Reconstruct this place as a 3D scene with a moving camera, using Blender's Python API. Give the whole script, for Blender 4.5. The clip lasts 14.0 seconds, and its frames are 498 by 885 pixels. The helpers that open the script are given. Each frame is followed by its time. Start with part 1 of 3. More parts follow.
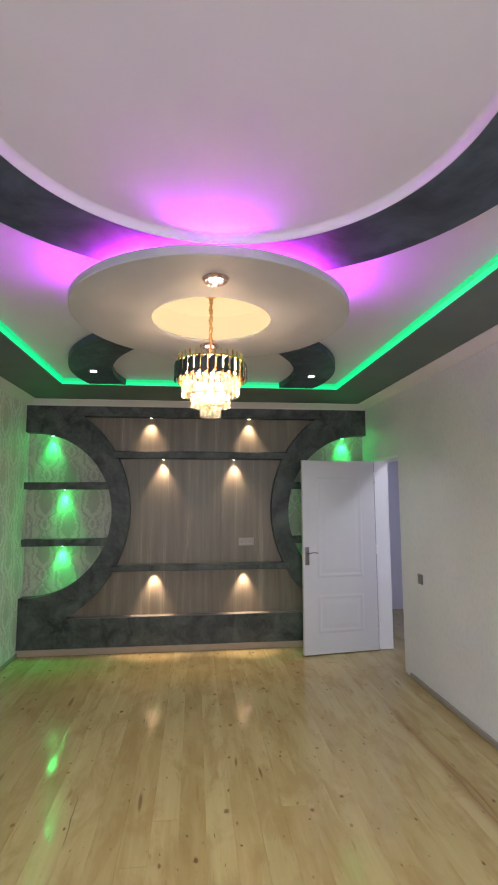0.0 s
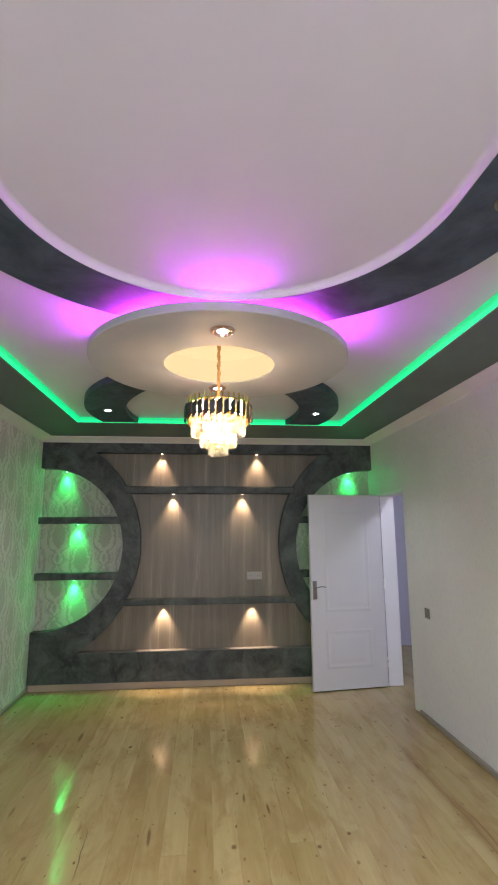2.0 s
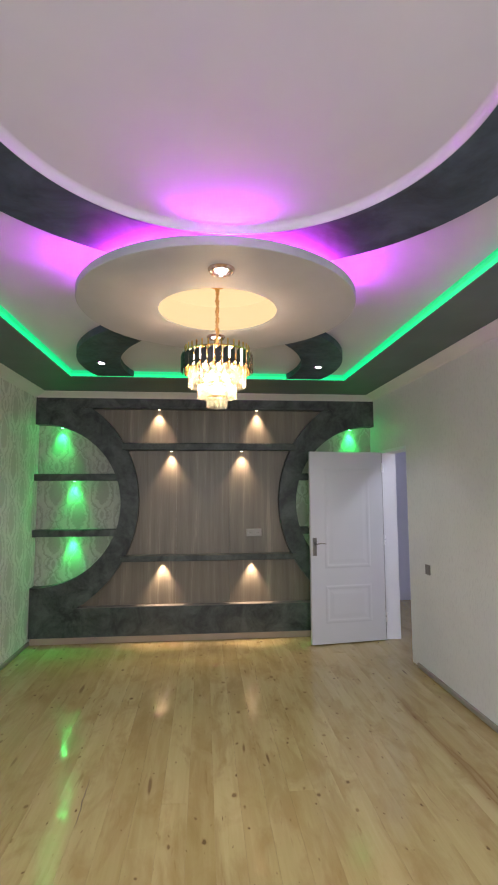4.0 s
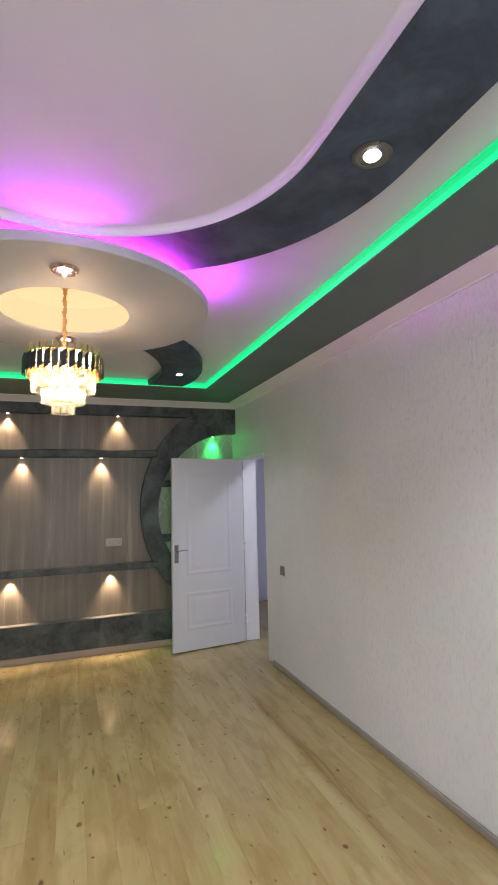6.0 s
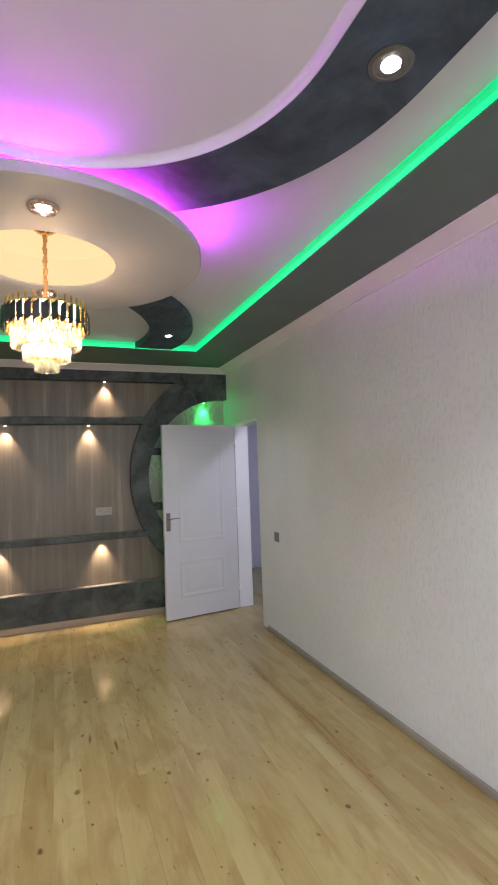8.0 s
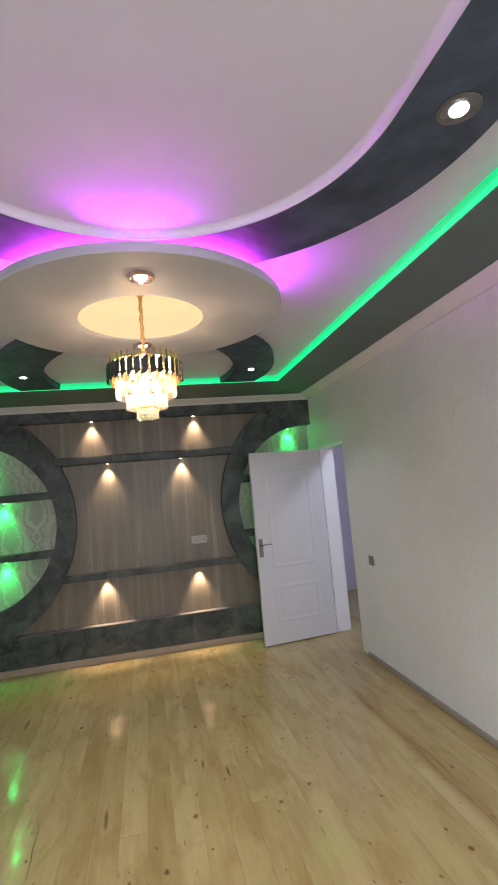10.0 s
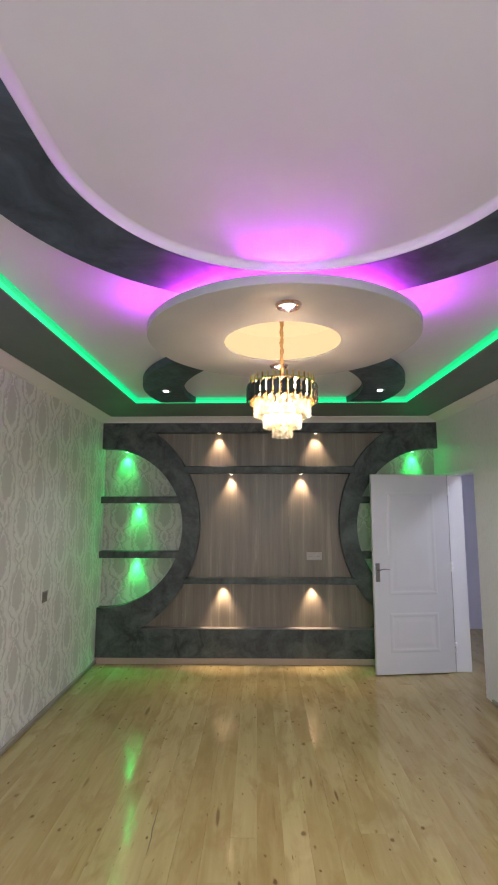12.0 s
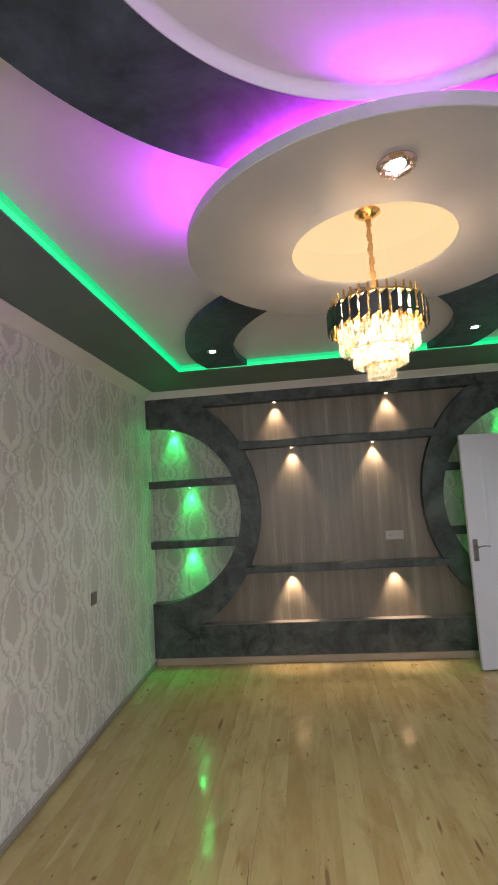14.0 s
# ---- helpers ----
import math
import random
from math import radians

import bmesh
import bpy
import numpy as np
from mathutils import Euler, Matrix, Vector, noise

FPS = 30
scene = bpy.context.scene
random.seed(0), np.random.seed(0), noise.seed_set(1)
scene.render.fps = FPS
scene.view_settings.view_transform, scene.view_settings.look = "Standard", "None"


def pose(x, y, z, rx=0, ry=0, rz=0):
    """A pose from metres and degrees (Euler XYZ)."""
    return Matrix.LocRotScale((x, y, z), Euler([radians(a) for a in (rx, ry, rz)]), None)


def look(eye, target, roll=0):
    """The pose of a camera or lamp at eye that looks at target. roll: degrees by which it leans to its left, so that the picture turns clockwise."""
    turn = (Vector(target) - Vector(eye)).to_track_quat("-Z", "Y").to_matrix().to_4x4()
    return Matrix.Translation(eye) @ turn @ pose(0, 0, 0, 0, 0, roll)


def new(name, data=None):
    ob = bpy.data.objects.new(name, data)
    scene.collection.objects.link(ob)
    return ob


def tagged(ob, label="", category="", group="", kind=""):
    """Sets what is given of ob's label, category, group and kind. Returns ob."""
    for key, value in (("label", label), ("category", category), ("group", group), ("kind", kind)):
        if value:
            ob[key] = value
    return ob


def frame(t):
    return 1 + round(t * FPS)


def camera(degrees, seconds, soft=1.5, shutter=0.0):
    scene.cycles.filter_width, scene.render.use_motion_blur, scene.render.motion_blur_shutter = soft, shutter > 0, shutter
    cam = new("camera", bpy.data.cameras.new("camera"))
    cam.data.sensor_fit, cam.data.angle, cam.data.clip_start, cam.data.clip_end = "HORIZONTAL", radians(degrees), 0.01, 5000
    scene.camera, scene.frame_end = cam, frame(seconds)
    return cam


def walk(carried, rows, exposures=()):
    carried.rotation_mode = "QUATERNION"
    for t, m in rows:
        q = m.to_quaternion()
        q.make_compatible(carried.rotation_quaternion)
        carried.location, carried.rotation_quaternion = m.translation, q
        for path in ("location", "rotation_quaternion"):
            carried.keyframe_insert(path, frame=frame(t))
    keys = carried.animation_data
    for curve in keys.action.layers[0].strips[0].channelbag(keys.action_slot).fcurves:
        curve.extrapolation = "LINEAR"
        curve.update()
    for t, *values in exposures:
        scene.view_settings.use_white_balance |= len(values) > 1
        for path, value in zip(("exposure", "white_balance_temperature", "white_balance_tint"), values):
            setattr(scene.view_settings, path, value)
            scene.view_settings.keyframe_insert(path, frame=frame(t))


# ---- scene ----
cam = camera(54.1, 14.0, 2.0)
PATH = [
    (0, (0.091, 0.116, 1.615), (0.31, 2.091, 1.837), -0.2),
    (0.5, (0.101, 0.143, 1.613), (0.334, 2.117, 1.833), -0.3),
    (1, (0.086, 0.139, 1.643), (0.311, 2.108, 1.911), 0.1),
    (1.5, (0.087, 0.097, 1.625), (0.285, 2.062, 1.94), 0.2),
    (2, (0.097, -0.037, 1.622), (0.275, 1.923, 1.977), -0.3),
    (2.5, (0.098, -0.059, 1.627), (0.273, 1.892, 2.033), -0.8),
    (2.7, (0.107, -0.048, 1.623), (0.279, 1.903, 2.031), -0.8),
    (4.8, (0.097, 0.15, 1.604), (0.321, 2.137, 1.69), 0.8),
    (5, (0.119, 0.12, 1.608), (0.439, 2.091, 1.719), 0.7),
    (5.5, (0.164, 0.092, 1.619), (0.703, 2.009, 1.804), -0.1),
    (6, (0.2, 0.082, 1.623), (0.891, 1.948, 1.826), -1.4),
    (6.5, (0.207, 0.15, 1.602), (0.956, 2.0, 1.736), -1.6),
    (7, (0.197, 0.24, 1.576), (0.934, 2.099, 1.634), -1.3),
    (9.5, (0.198, 0.166, 1.61), (0.922, 2.023, 1.778), -4.0),
    (10, (0.138, 0.145, 1.642), (0.559, 2.091, 1.825), -5.1),
    (10.5, (0.068, 0.103, 1.654), (0.208, 2.089, 1.847), -3.3),
    (11, (0.032, 0.077, 1.659), (-0.008, 2.061, 1.915), -1.2),
    (11.5, (0.031, 0.055, 1.679), (-0.059, 2.031, 1.976), -0.2),
    (12, (0.033, 0.078, 1.671), (0.0, 2.061, 1.93), 0.0),
    (12.5, (-0.002, 0.194, 1.646), (0.05, 2.188, 1.79), 1.0),
    (13, (-0.04, 0.313, 1.664), (0.099, 2.3, 1.835), 0.4),
    (13.5, (-0.061, 0.527, 1.663), (-0.049, 2.516, 1.878), -1.8),
    (14, (-0.162, 0.753, 1.637), (-0.373, 2.733, 1.83), -3.6),
]
walk(cam, [(t, look(eye, target, roll)) for t, eye, target, roll in PATH], [(0, 0.0), (13.5, 0.0), (14, -0.13)])

MID = 0.168                      # the room's middle line
XL, XR = -1.715, 2.05            # side walls
YB, YF = 5.66, -1.9              # feature wall's masonry, rear wall
SOF, CEIL = 2.66, 2.72           # soffit's underside, ceiling


# ---- world and large lights ----
world = bpy.data.worlds.new("world")
scene.world = world
world.use_nodes = True
sky = world.node_tree.nodes.new("ShaderNodeTexSky")
sky.sky_type, sky.sun_disc, sky.sun_elevation, sky.sun_rotation = "NISHITA", False, radians(40), radians(200)
world.node_tree.nodes["Background"].inputs["Strength"].default_value = 0.1
world.node_tree.links.new(sky.outputs["Color"], world.node_tree.nodes["Background"].inputs["Color"])


def lamp(name, kind, m, power, colour, parent=None, **more):
    data = bpy.data.lights.new(name, kind)
    data.energy, data.color = power, colour
    ob = new(name, data)
    if parent is not None:
        ob.parent = parent
        m = Matrix.Translation(-parent.location) @ m
    ob.matrix_basis = m
    return ob, data


DAY = (0.885, 0.9, 1.0)
COOL = (0.89, 0.91, 1.0)
GREEN = (0.02, 1.0, 0.17)
_, data = lamp("window_daylight", "AREA", look((MID, YF + 0.12, 1.5), (MID, 1.0, 0.5)), 98, DAY)
data.shape, data.size, data.size_y = "RECTANGLE", 2.1, 1.4


# ---- materials ----
def material(name, colour=(0.8, 0.8, 0.8), rough=0.5, metal=0.0):
    m = bpy.data.materials.new(name)
    m.use_nodes = True
    b = m.node_tree.nodes["Principled BSDF"]
    b.inputs["Base Color"].default_value = (*colour, 1)
    b.inputs["Roughness"].default_value = rough
    b.inputs["Metallic"].default_value = metal
    return m, m.node_tree.nodes, m.node_tree.links, b


def node(ns, kind, **values):
    n = ns.new(kind)
    for key, value in values.items():
        n.inputs[key].default_value = value
    return n


def math_node(ns, ls, op, a, b=None, c=None):
    n = ns.new("ShaderNodeMath")
    n.operation = op
    for i, v in enumerate((a, b, c)):
        if v is None:
            continue
        if isinstance(v, (int, float)):
            n.inputs[i].default_value = v
        else:
            ls.new(v, n.inputs[i])
    return n.outputs[0]


def coords(ns, ls, scale=(1, 1, 1), random_shift=False):
    geo = ns.new("ShaderNodeTexCoord")
    mp = ns.new("ShaderNodeMapping")
    mp.inputs["Scale"].default_value = scale
    ls.new(geo.outputs["Object"], mp.inputs["Vector"])
    if random_shift:
        info = ns.new("ShaderNodeObjectInfo")
        comb = ns.new("ShaderNodeCombineXYZ")
        far = math_node(ns, ls, "MULTIPLY", info.outputs["Random"], 57.0)
        for i in range(3):
            ls.new(far, comb.inputs[i])
        ls.new(comb.outputs[0], mp.inputs["Location"])
    return mp.outputs["Vector"]


def noise_of(ns, ls, vec, scale, detail=4, rough=0.55, distort=0.0):
    n = node(ns, "ShaderNodeTexNoise", Scale=scale, Detail=detail, Roughness=rough, Distortion=distort)
    ls.new(vec, n.inputs["Vector"])
    return n.outputs["Fac"]


def ramp(ns, ls, fac, stops):
    r = ns.new("ShaderNodeValToRGB")
    while len(r.color_ramp.elements) < len(stops):
        r.color_ramp.elements.new(0.5)
    for e, (p, c) in zip(r.color_ramp.elements, stops):
        e.position, e.color = p, (*c, 1) if len(c) == 3 else c
    ls.new(fac, r.inputs["Fac"])
    return r.outputs["Color"]


def mix(ns, ls, fac, a, b, blend="MIX"):
    n = ns.new("ShaderNodeMix")
    n.data_type, n.blend_type = "RGBA", blend
    for sock, v in ((n.inputs["Factor"], fac), (n.inputs["A"], a), (n.inputs["B"], b)):
        if isinstance(v, (int, float)):
            sock.default_value = v
        elif isinstance(v, tuple):
            sock.default_value = (*v, 1)
        else:
            ls.new(v, sock)
    return n.outputs["Result"]


def bump(ns, ls, b, height, strength=0.2, distance=0.002):
    n = node(ns, "ShaderNodeBump", Strength=strength, Distance=distance)
    ls.new(height, n.inputs["Height"])
    ls.new(n.outputs["Normal"], b.inputs["Normal"])


def paint(name, colour, rough, grain=120, strength=0.15, cloud=0.06):
    m, ns, ls, b = material(name, colour, rough)
    v = coords(ns, ls)
    low = tuple(c * (1 - cloud) for c in colour)
    high = tuple(min(1, c * (1 + cloud)) for c in colour)
    ls.new(ramp(ns, ls, noise_of(ns, ls, v, 2.3, 5), [(0.3, low), (0.7, high)]), b.inputs["Base Color"])
    bump(ns, ls, b, noise_of(ns, ls, v, grain, 3), strength)
    return m


CEILING = paint("white satin ceiling paint", (0.585, 0.562, 0.62), 0.5, 90, 0.03, 0.03)
DISC = paint("satin textured plaster", (0.42, 0.412, 0.45), 0.55, 55, 0.35, 0.06)
SOFFIT = paint("grey green soffit paint", (0.105, 0.138, 0.13), 0.6, 80, 0.1, 0.1)
CORNICE = paint("white cornice", (0.66, 0.63, 0.6), 0.6, 80, 0.06, 0.04)
# One white lacquer twice: leaf darkened for its shade, jamb lightened for hall light.
LEAF_SHADED = paint("white lacquer, leaf's shade in it", (0.56, 0.56, 0.585), 0.3, 60, 0.04, 0.02)
JAMB_LIT = paint("white lacquer, hall light in it", (0.76, 0.76, 0.79), 0.3, 60, 0.04, 0.02)
SKIRT = paint("grey skirting", (0.27, 0.235, 0.2), 0.5, 60, 0.1, 0.15)
TANSKIRT = paint("tan skirting", (0.34, 0.26, 0.19), 0.5, 60, 0.1, 0.12)
PLATE = paint("grey brown plastic", (0.16, 0.14, 0.125), 0.35, 40, 0.02, 0.05)
OUTLET = paint("pale outlet plastic", (0.33, 0.3, 0.275), 0.35, 40, 0.02, 0.03)
REAR = paint("rear wall paint", (0.6, 0.58, 0.56), 0.7, 70, 0.1, 0.05)
HALL = paint("hall wall paint", (0.56, 0.55, 0.66), 0.7, 70, 0.1, 0.03)
FRAMEWHITE = paint("white window plastic", (0.78, 0.78, 0.78), 0.35, 50, 0.02, 0.02)


def marbled(name, dark, pale, rough):
    """Dark decorative plaster: clouds of two tones, satin."""
    m, ns, ls, b = material(name, dark, rough)
    v = coords(ns, ls)
    a = noise_of(ns, ls, v, 4.2, 7, 0.62, 0.9)
    c = noise_of(ns, ls, v, 26, 5, 0.6, 0.4)
    f = math_node(ns, ls, "ADD", math_node(ns, ls, "MULTIPLY", a, 0.75), math_node(ns, ls, "MULTIPLY", c, 0.25))
    ls.new(ramp(ns, ls, f, [(0.4, dark), (0.52, tuple((x + y) / 2 for x, y in zip(dark, pale))), (0.64, pale)]), b.inputs["Base Color"])
    ls.new(ramp(ns, ls, c, [(0.3, (rough - 0.08,) * 3), (0.7, (rough + 0.12,) * 3)]), b.inputs["Roughness"])
    bump(ns, ls, b, c, 0.12)
    return m


BAND = marbled("dark slate plaster", (0.017, 0.026, 0.042), (0.064, 0.088, 0.13), 0.52)
FRAME = marbled("dark green grey plaster", (0.008, 0.011, 0.01), (0.078, 0.092, 0.08), 0.46)


def fade(ns, ls, value, none, full):
    """1 where value is below full, 0 above none."""
    n = node(ns, "ShaderNodeMapRange")
    n.inputs["From Min"].default_value, n.inputs["From Max"].default_value = full, none
    n.inputs["To Min"].default_value, n.inputs["To Max"].default_value = 1.0, 0.0
    ls.new(value, n.inputs["Value"])
    return n.outputs["Result"]


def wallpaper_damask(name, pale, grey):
    """Pale paper with spear shaped medallions in a half drop, wavy ribbons crossing between them."""
    m, ns, ls, b = material(name, pale, 0.6)
    tc = ns.new("ShaderNodeTexCoord")
    sep = ns.new("ShaderNodeSeparateXYZ")
    ls.new(tc.outputs["Object"], sep.inputs[0])

    def op(kind, a, b=None, c=None):
        return math_node(ns, ls, kind, a, b, c)

    def curve(y, stops):
        return ramp(ns, ls, y, [(p, (w, w, w)) for p, w in stops])

    wob = op("SUBTRACT", noise_of(ns, ls, coords(ns, ls), 42, 2, 0.5), 0.5)
    big = op("SUBTRACT", noise_of(ns, ls, coords(ns, ls), 19, 1, 0.4), 0.5)
    u = op("DIVIDE", op("ADD", op("ADD", sep.outputs["X"], sep.outputs["Y"]), 20.06), 0.25)
    odd = op("MODULO", op("FLOOR", u), 2.0)
    v = op("ADD", op("DIVIDE", op("ADD", sep.outputs["Z"], 5.3), 0.53), op("MULTIPLY", odd, 0.5))
    x = op("ABSOLUTE", op("SUBTRACT", op("FRACT", u), 0.5))
    y = op("FRACT", v)
    xj = op("ADD", op("ADD", x, op("MULTIPLY", wob, 0.3)), op("MULTIPLY", big, 0.2))
    xw = op("ADD", op("ADD", x, op("MULTIPLY", op("SINE", op("MULTIPLY", y, 44.0)), 0.018)), op("MULTIPLY", op("ADD", wob, big), 0.24))
    spear = curve(y, [(0.2, 0.0), (0.27, 0.14), (0.34, 0.25), (0.45, 0.29), (0.58, 0.27), (0.7, 0.16), (0.79, 0.0)])
    drop = curve(y, [(0.0, 0.09), (0.05, 0.075), (0.1, 0.0), (0.91, 0.0), (0.96, 0.06), (1.0, 0.09)])
    lines = [curve(y, [(0.0, 0.27), (0.07, 0.24), (0.13, 0.1), (0.18, 0.3), (0.3, 0.46), (0.5, 0.43), (0.66, 0.34), (0.8, 0.1), (0.86, 0.04), (0.92, 0.2), (1.0, 0.27)]),
             curve(y, [(0.0, 0.4), (0.1, 0.36), (0.17, 0.16), (0.22, 0.36), (0.34, 0.5), (0.62, 0.48), (0.78, 0.24), (0.86, 0.16), (0.93, 0.34), (1.0, 0.4)])]
    medal = op("MULTIPLY", fade(ns, ls, op("SUBTRACT", xj, spear), 0.02, -0.02), op("GREATER_THAN", spear, 0.005))
    medal = op("MAXIMUM", medal, op("MULTIPLY", fade(ns, ls, op("SUBTRACT", x, drop), 0.02, -0.02), op("GREATER_THAN", drop, 0.005)))
    thin = fade(ns, ls, op("ABSOLUTE", op("SUBTRACT", xw, lines[0])), 0.062, 0.025)
    thin = op("MAXIMUM", thin, op("MULTIPLY", fade(ns, ls, op("ABSOLUTE", op("SUBTRACT", xw, lines[1])), 0.05, 0.02), 0.6))
    worn = noise_of(ns, ls, coords(ns, ls, (1, 1, 0.5)), 24, 4, 0.6)
    col = mix(ns, ls, op("MULTIPLY", fade(ns, ls, worn, 0.62, 0.36), 0.35), pale, tuple(p * 0.8 for p in pale))
    col = mix(ns, ls, op("MULTIPLY", thin, 0.66), col, grey)
    col = mix(ns, ls, op("MULTIPLY", medal, op("MULTIPLY_ADD", worn, 0.7, 0.22)), col, grey)
    fine = noise_of(ns, ls, coords(ns, ls, (1, 1, 0.35)), 130, 3)
    col = mix(ns, ls, 0.3, col, ramp(ns, ls, fine, [(0.35, (0.36, 0.36, 0.36)), (0.65, (0.62, 0.6, 0.58))]), "SOFT_LIGHT")
    ls.new(col, b.inputs["Base Color"])
    dark = op("MAXIMUM", medal, thin)
    ls.new(ramp(ns, ls, dark, [(0.3, (0.48,) * 3), (0.7, (0.64,) * 3)]), b.inputs["Roughness"])
    bump(ns, ls, b, op("SUBTRACT", fine, dark), 0.25, 0.001)
    return m


DAMASK = wallpaper_damask("silver damask wallpaper", (0.76, 0.745, 0.71), (0.45, 0.43, 0.405))
# Olive paper, darkened well below the side wall's to carry the niches' shade.
OLIVE_SHADED = wallpaper_damask("olive grey damask wallpaper, niche shade in it", (0.42, 0.415, 0.35), (0.23, 0.225, 0.19))


def wallpaper_plain():
    """Pale wallpaper with small embossed upright flecks."""
    m, ns, ls, b = material("pale embossed wallpaper", (0.58, 0.56, 0.54), 0.48)
    v = coords(ns, ls, (1, 1, 0.38))
    fleck = noise_of(ns, ls, v, 62, 2, 0.5, 0.6)
    sharp = ramp(ns, ls, fleck, [(0.52, (0, 0, 0)), (0.64, (1, 1, 1))])
    cloud = noise_of(ns, ls, coords(ns, ls), 1.7, 4)
    base = ramp(ns, ls, cloud, [(0.3, (0.645, 0.64, 0.625)), (0.7, (0.7, 0.695, 0.68))])
    ls.new(mix(ns, ls, math_node(ns, ls, "MULTIPLY", sharp, 0.2), base, (0.46, 0.45, 0.445)), b.inputs["Base Color"])
    bump(ns, ls, b, sharp, 0.6, 0.0015)
    return m


PALE = wallpaper_plain()


def laminate():
    m, ns, ls, b = material("grey brown wood laminate", (0.17, 0.14, 0.12), 0.42)
    v = coords(ns, ls, (1, 1, 0.05), True)
    a = noise_of(ns, ls, v, 11, 4, 0.6, 0.3)
    c = noise_of(ns, ls, v, 110, 4, 0.6)
    f = math_node(ns, ls, "ADD", math_node(ns, ls, "MULTIPLY", a, 0.76), math_node(ns, ls, "MULTIPLY", c, 0.24))
    ls.new(ramp(ns, ls, f, [(0.33, (0.125, 0.1, 0.069)), (0.48, (0.161, 0.132, 0.095)), (0.57, (0.184, 0.153, 0.112)), (0.66, (0.265, 0.228, 0.17))]), b.inputs["Base Color"])
    bump(ns, ls, b, c, 0.15, 0.001)
    return m


LAMINATE = laminate()


def pine(name, streak=False):
    """Varnished knotty pine, grain along y, another cut for each plank."""
    m, ns, ls, b = material(name, (0.5, 0.36, 0.2), 0.22)
    v = coords(ns, ls, (1, 0.06, 1), True)
    grain = noise_of(ns, ls, v, 42, 5, 0.6, 0.5)
    broad = noise_of(ns, ls, v, 9, 4, 0.5, 0.8)
    f = math_node(ns, ls, "ADD", math_node(ns, ls, "MULTIPLY", grain, 0.4), math_node(ns, ls, "MULTIPLY", broad, 0.6))
    col = ramp(ns, ls, f, [(0.28, (0.325, 0.24, 0.1)), (0.5, (0.375, 0.287, 0.128)), (0.72, (0.425, 0.335, 0.163))])
    info = ns.new("ShaderNodeObjectInfo")
    tone = ramp(ns, ls, info.outputs["Random"], [(0.0, (0.9, 0.87, 0.82)), (0.5, (1, 1, 1)), (1.0, (1.05, 1.06, 1.08))])
    col = mix(ns, ls, 1.0, col, tone, "MULTIPLY")
    cloud = noise_of(ns, ls, coords(ns, ls, (1, 0.35, 1), True), 7, 5, 0.6, 0.6)
    col = mix(ns, ls, math_node(ns, ls, "MULTIPLY", fade(ns, ls, cloud, 0.54, 0.36), 0.58), col, (0.26, 0.17, 0.065))
    for scale, stretch, big, some in ((6.0, 0.7, 0.085, 0.25), (9.5, 0.4, 0.05, 0.35), (5.0, 0.13, 0.055, 0.4)):
        kv = coords(ns, ls, (1, stretch, 0), True)
        wig = ns.new("ShaderNodeVectorMath")
        wig.operation = "MULTIPLY_ADD"
        wob = node(ns, "ShaderNodeTexNoise", Scale=38.0, Detail=2.0)
        ls.new(kv, wob.inputs["Vector"])
        ls.new(wob.outputs["Color"], wig.inputs[0])
        wig.inputs[1].default_value = (0.02, 0.02, 0)
        ls.new(kv, wig.inputs[2])
        kn = node(ns, "ShaderNodeTexVoronoi", Scale=scale, Randomness=1.0)
        kn.voronoi_dimensions = "2D"
        ls.new(wig.outputs[0], kn.inputs["Vector"])
        pick = ns.new("ShaderNodeSeparateColor")
        ls.new(kn.outputs["Color"], pick.inputs[0])
        size = math_node(ns, ls, "MULTIPLY", math_node(ns, ls, "POWER", pick.outputs[0], 1.9), big)
        d = math_node(ns, ls, "DIVIDE", kn.outputs["Distance"], math_node(ns, ls, "ADD", size, 0.01))
        keep = math_node(ns, ls, "GREATER_THAN", pick.outputs[1], some)
        halo = math_node(ns, ls, "MULTIPLY", fade(ns, ls, d, 1.5, 0.6), keep)
        core = math_node(ns, ls, "MULTIPLY", fade(ns, ls, d, 0.95, 0.55), keep)
        deep = math_node(ns, ls, "MULTIPLY", core, math_node(ns, ls, "MULTIPLY_ADD", pick.outputs[2], 0.55, 0.4))
        col = mix(ns, ls, math_node(ns, ls, "MULTIPLY", halo, 0.45), col, (0.27, 0.165, 0.065))
        col = mix(ns, ls, deep, col, (0.12, 0.07, 0.03))
    sv = noise_of(ns, ls, coords(ns, ls, (1, 0.09, 1), True), 34, 4, 0.55, 0.8)
    lines = ramp(ns, ls, sv, [(0.64, (0, 0, 0)), (0.72, (1, 1, 1))])
    col = mix(ns, ls, math_node(ns, ls, "MULTIPLY", lines, 0.52), col, (0.22, 0.13, 0.05))
    if streak:
        geo = ns.new("ShaderNodeNewGeometry")
        sep = ns.new("ShaderNodeSeparateXYZ")
        ls.new(geo.outputs["Position"], sep.inputs[0])
        px, py = sep.outputs["X"], sep.outputs["Y"]
        wig = math_node(ns, ls, "MULTIPLY", math_node(ns, ls, "SUBTRACT", noise_of(ns, ls, coords(ns, ls, (1, 0.3, 1)), 8, 3), 0.5), 0.05)
        across = math_node(ns, ls, "SUBTRACT", math_node(ns, ls, "ADD", px, wig), 1.602)
        bow = math_node(ns, ls, "SUBTRACT", 1.0, math_node(ns, ls, "POWER", math_node(ns, ls, "DIVIDE", math_node(ns, ls, "ABSOLUTE", math_node(ns, ls, "SUBTRACT", py, 2.84)), 0.4), 2.0))
        bow = math_node(ns, ls, "MULTIPLY", math_node(ns, ls, "MAXIMUM", bow, 0.0), 0.04)
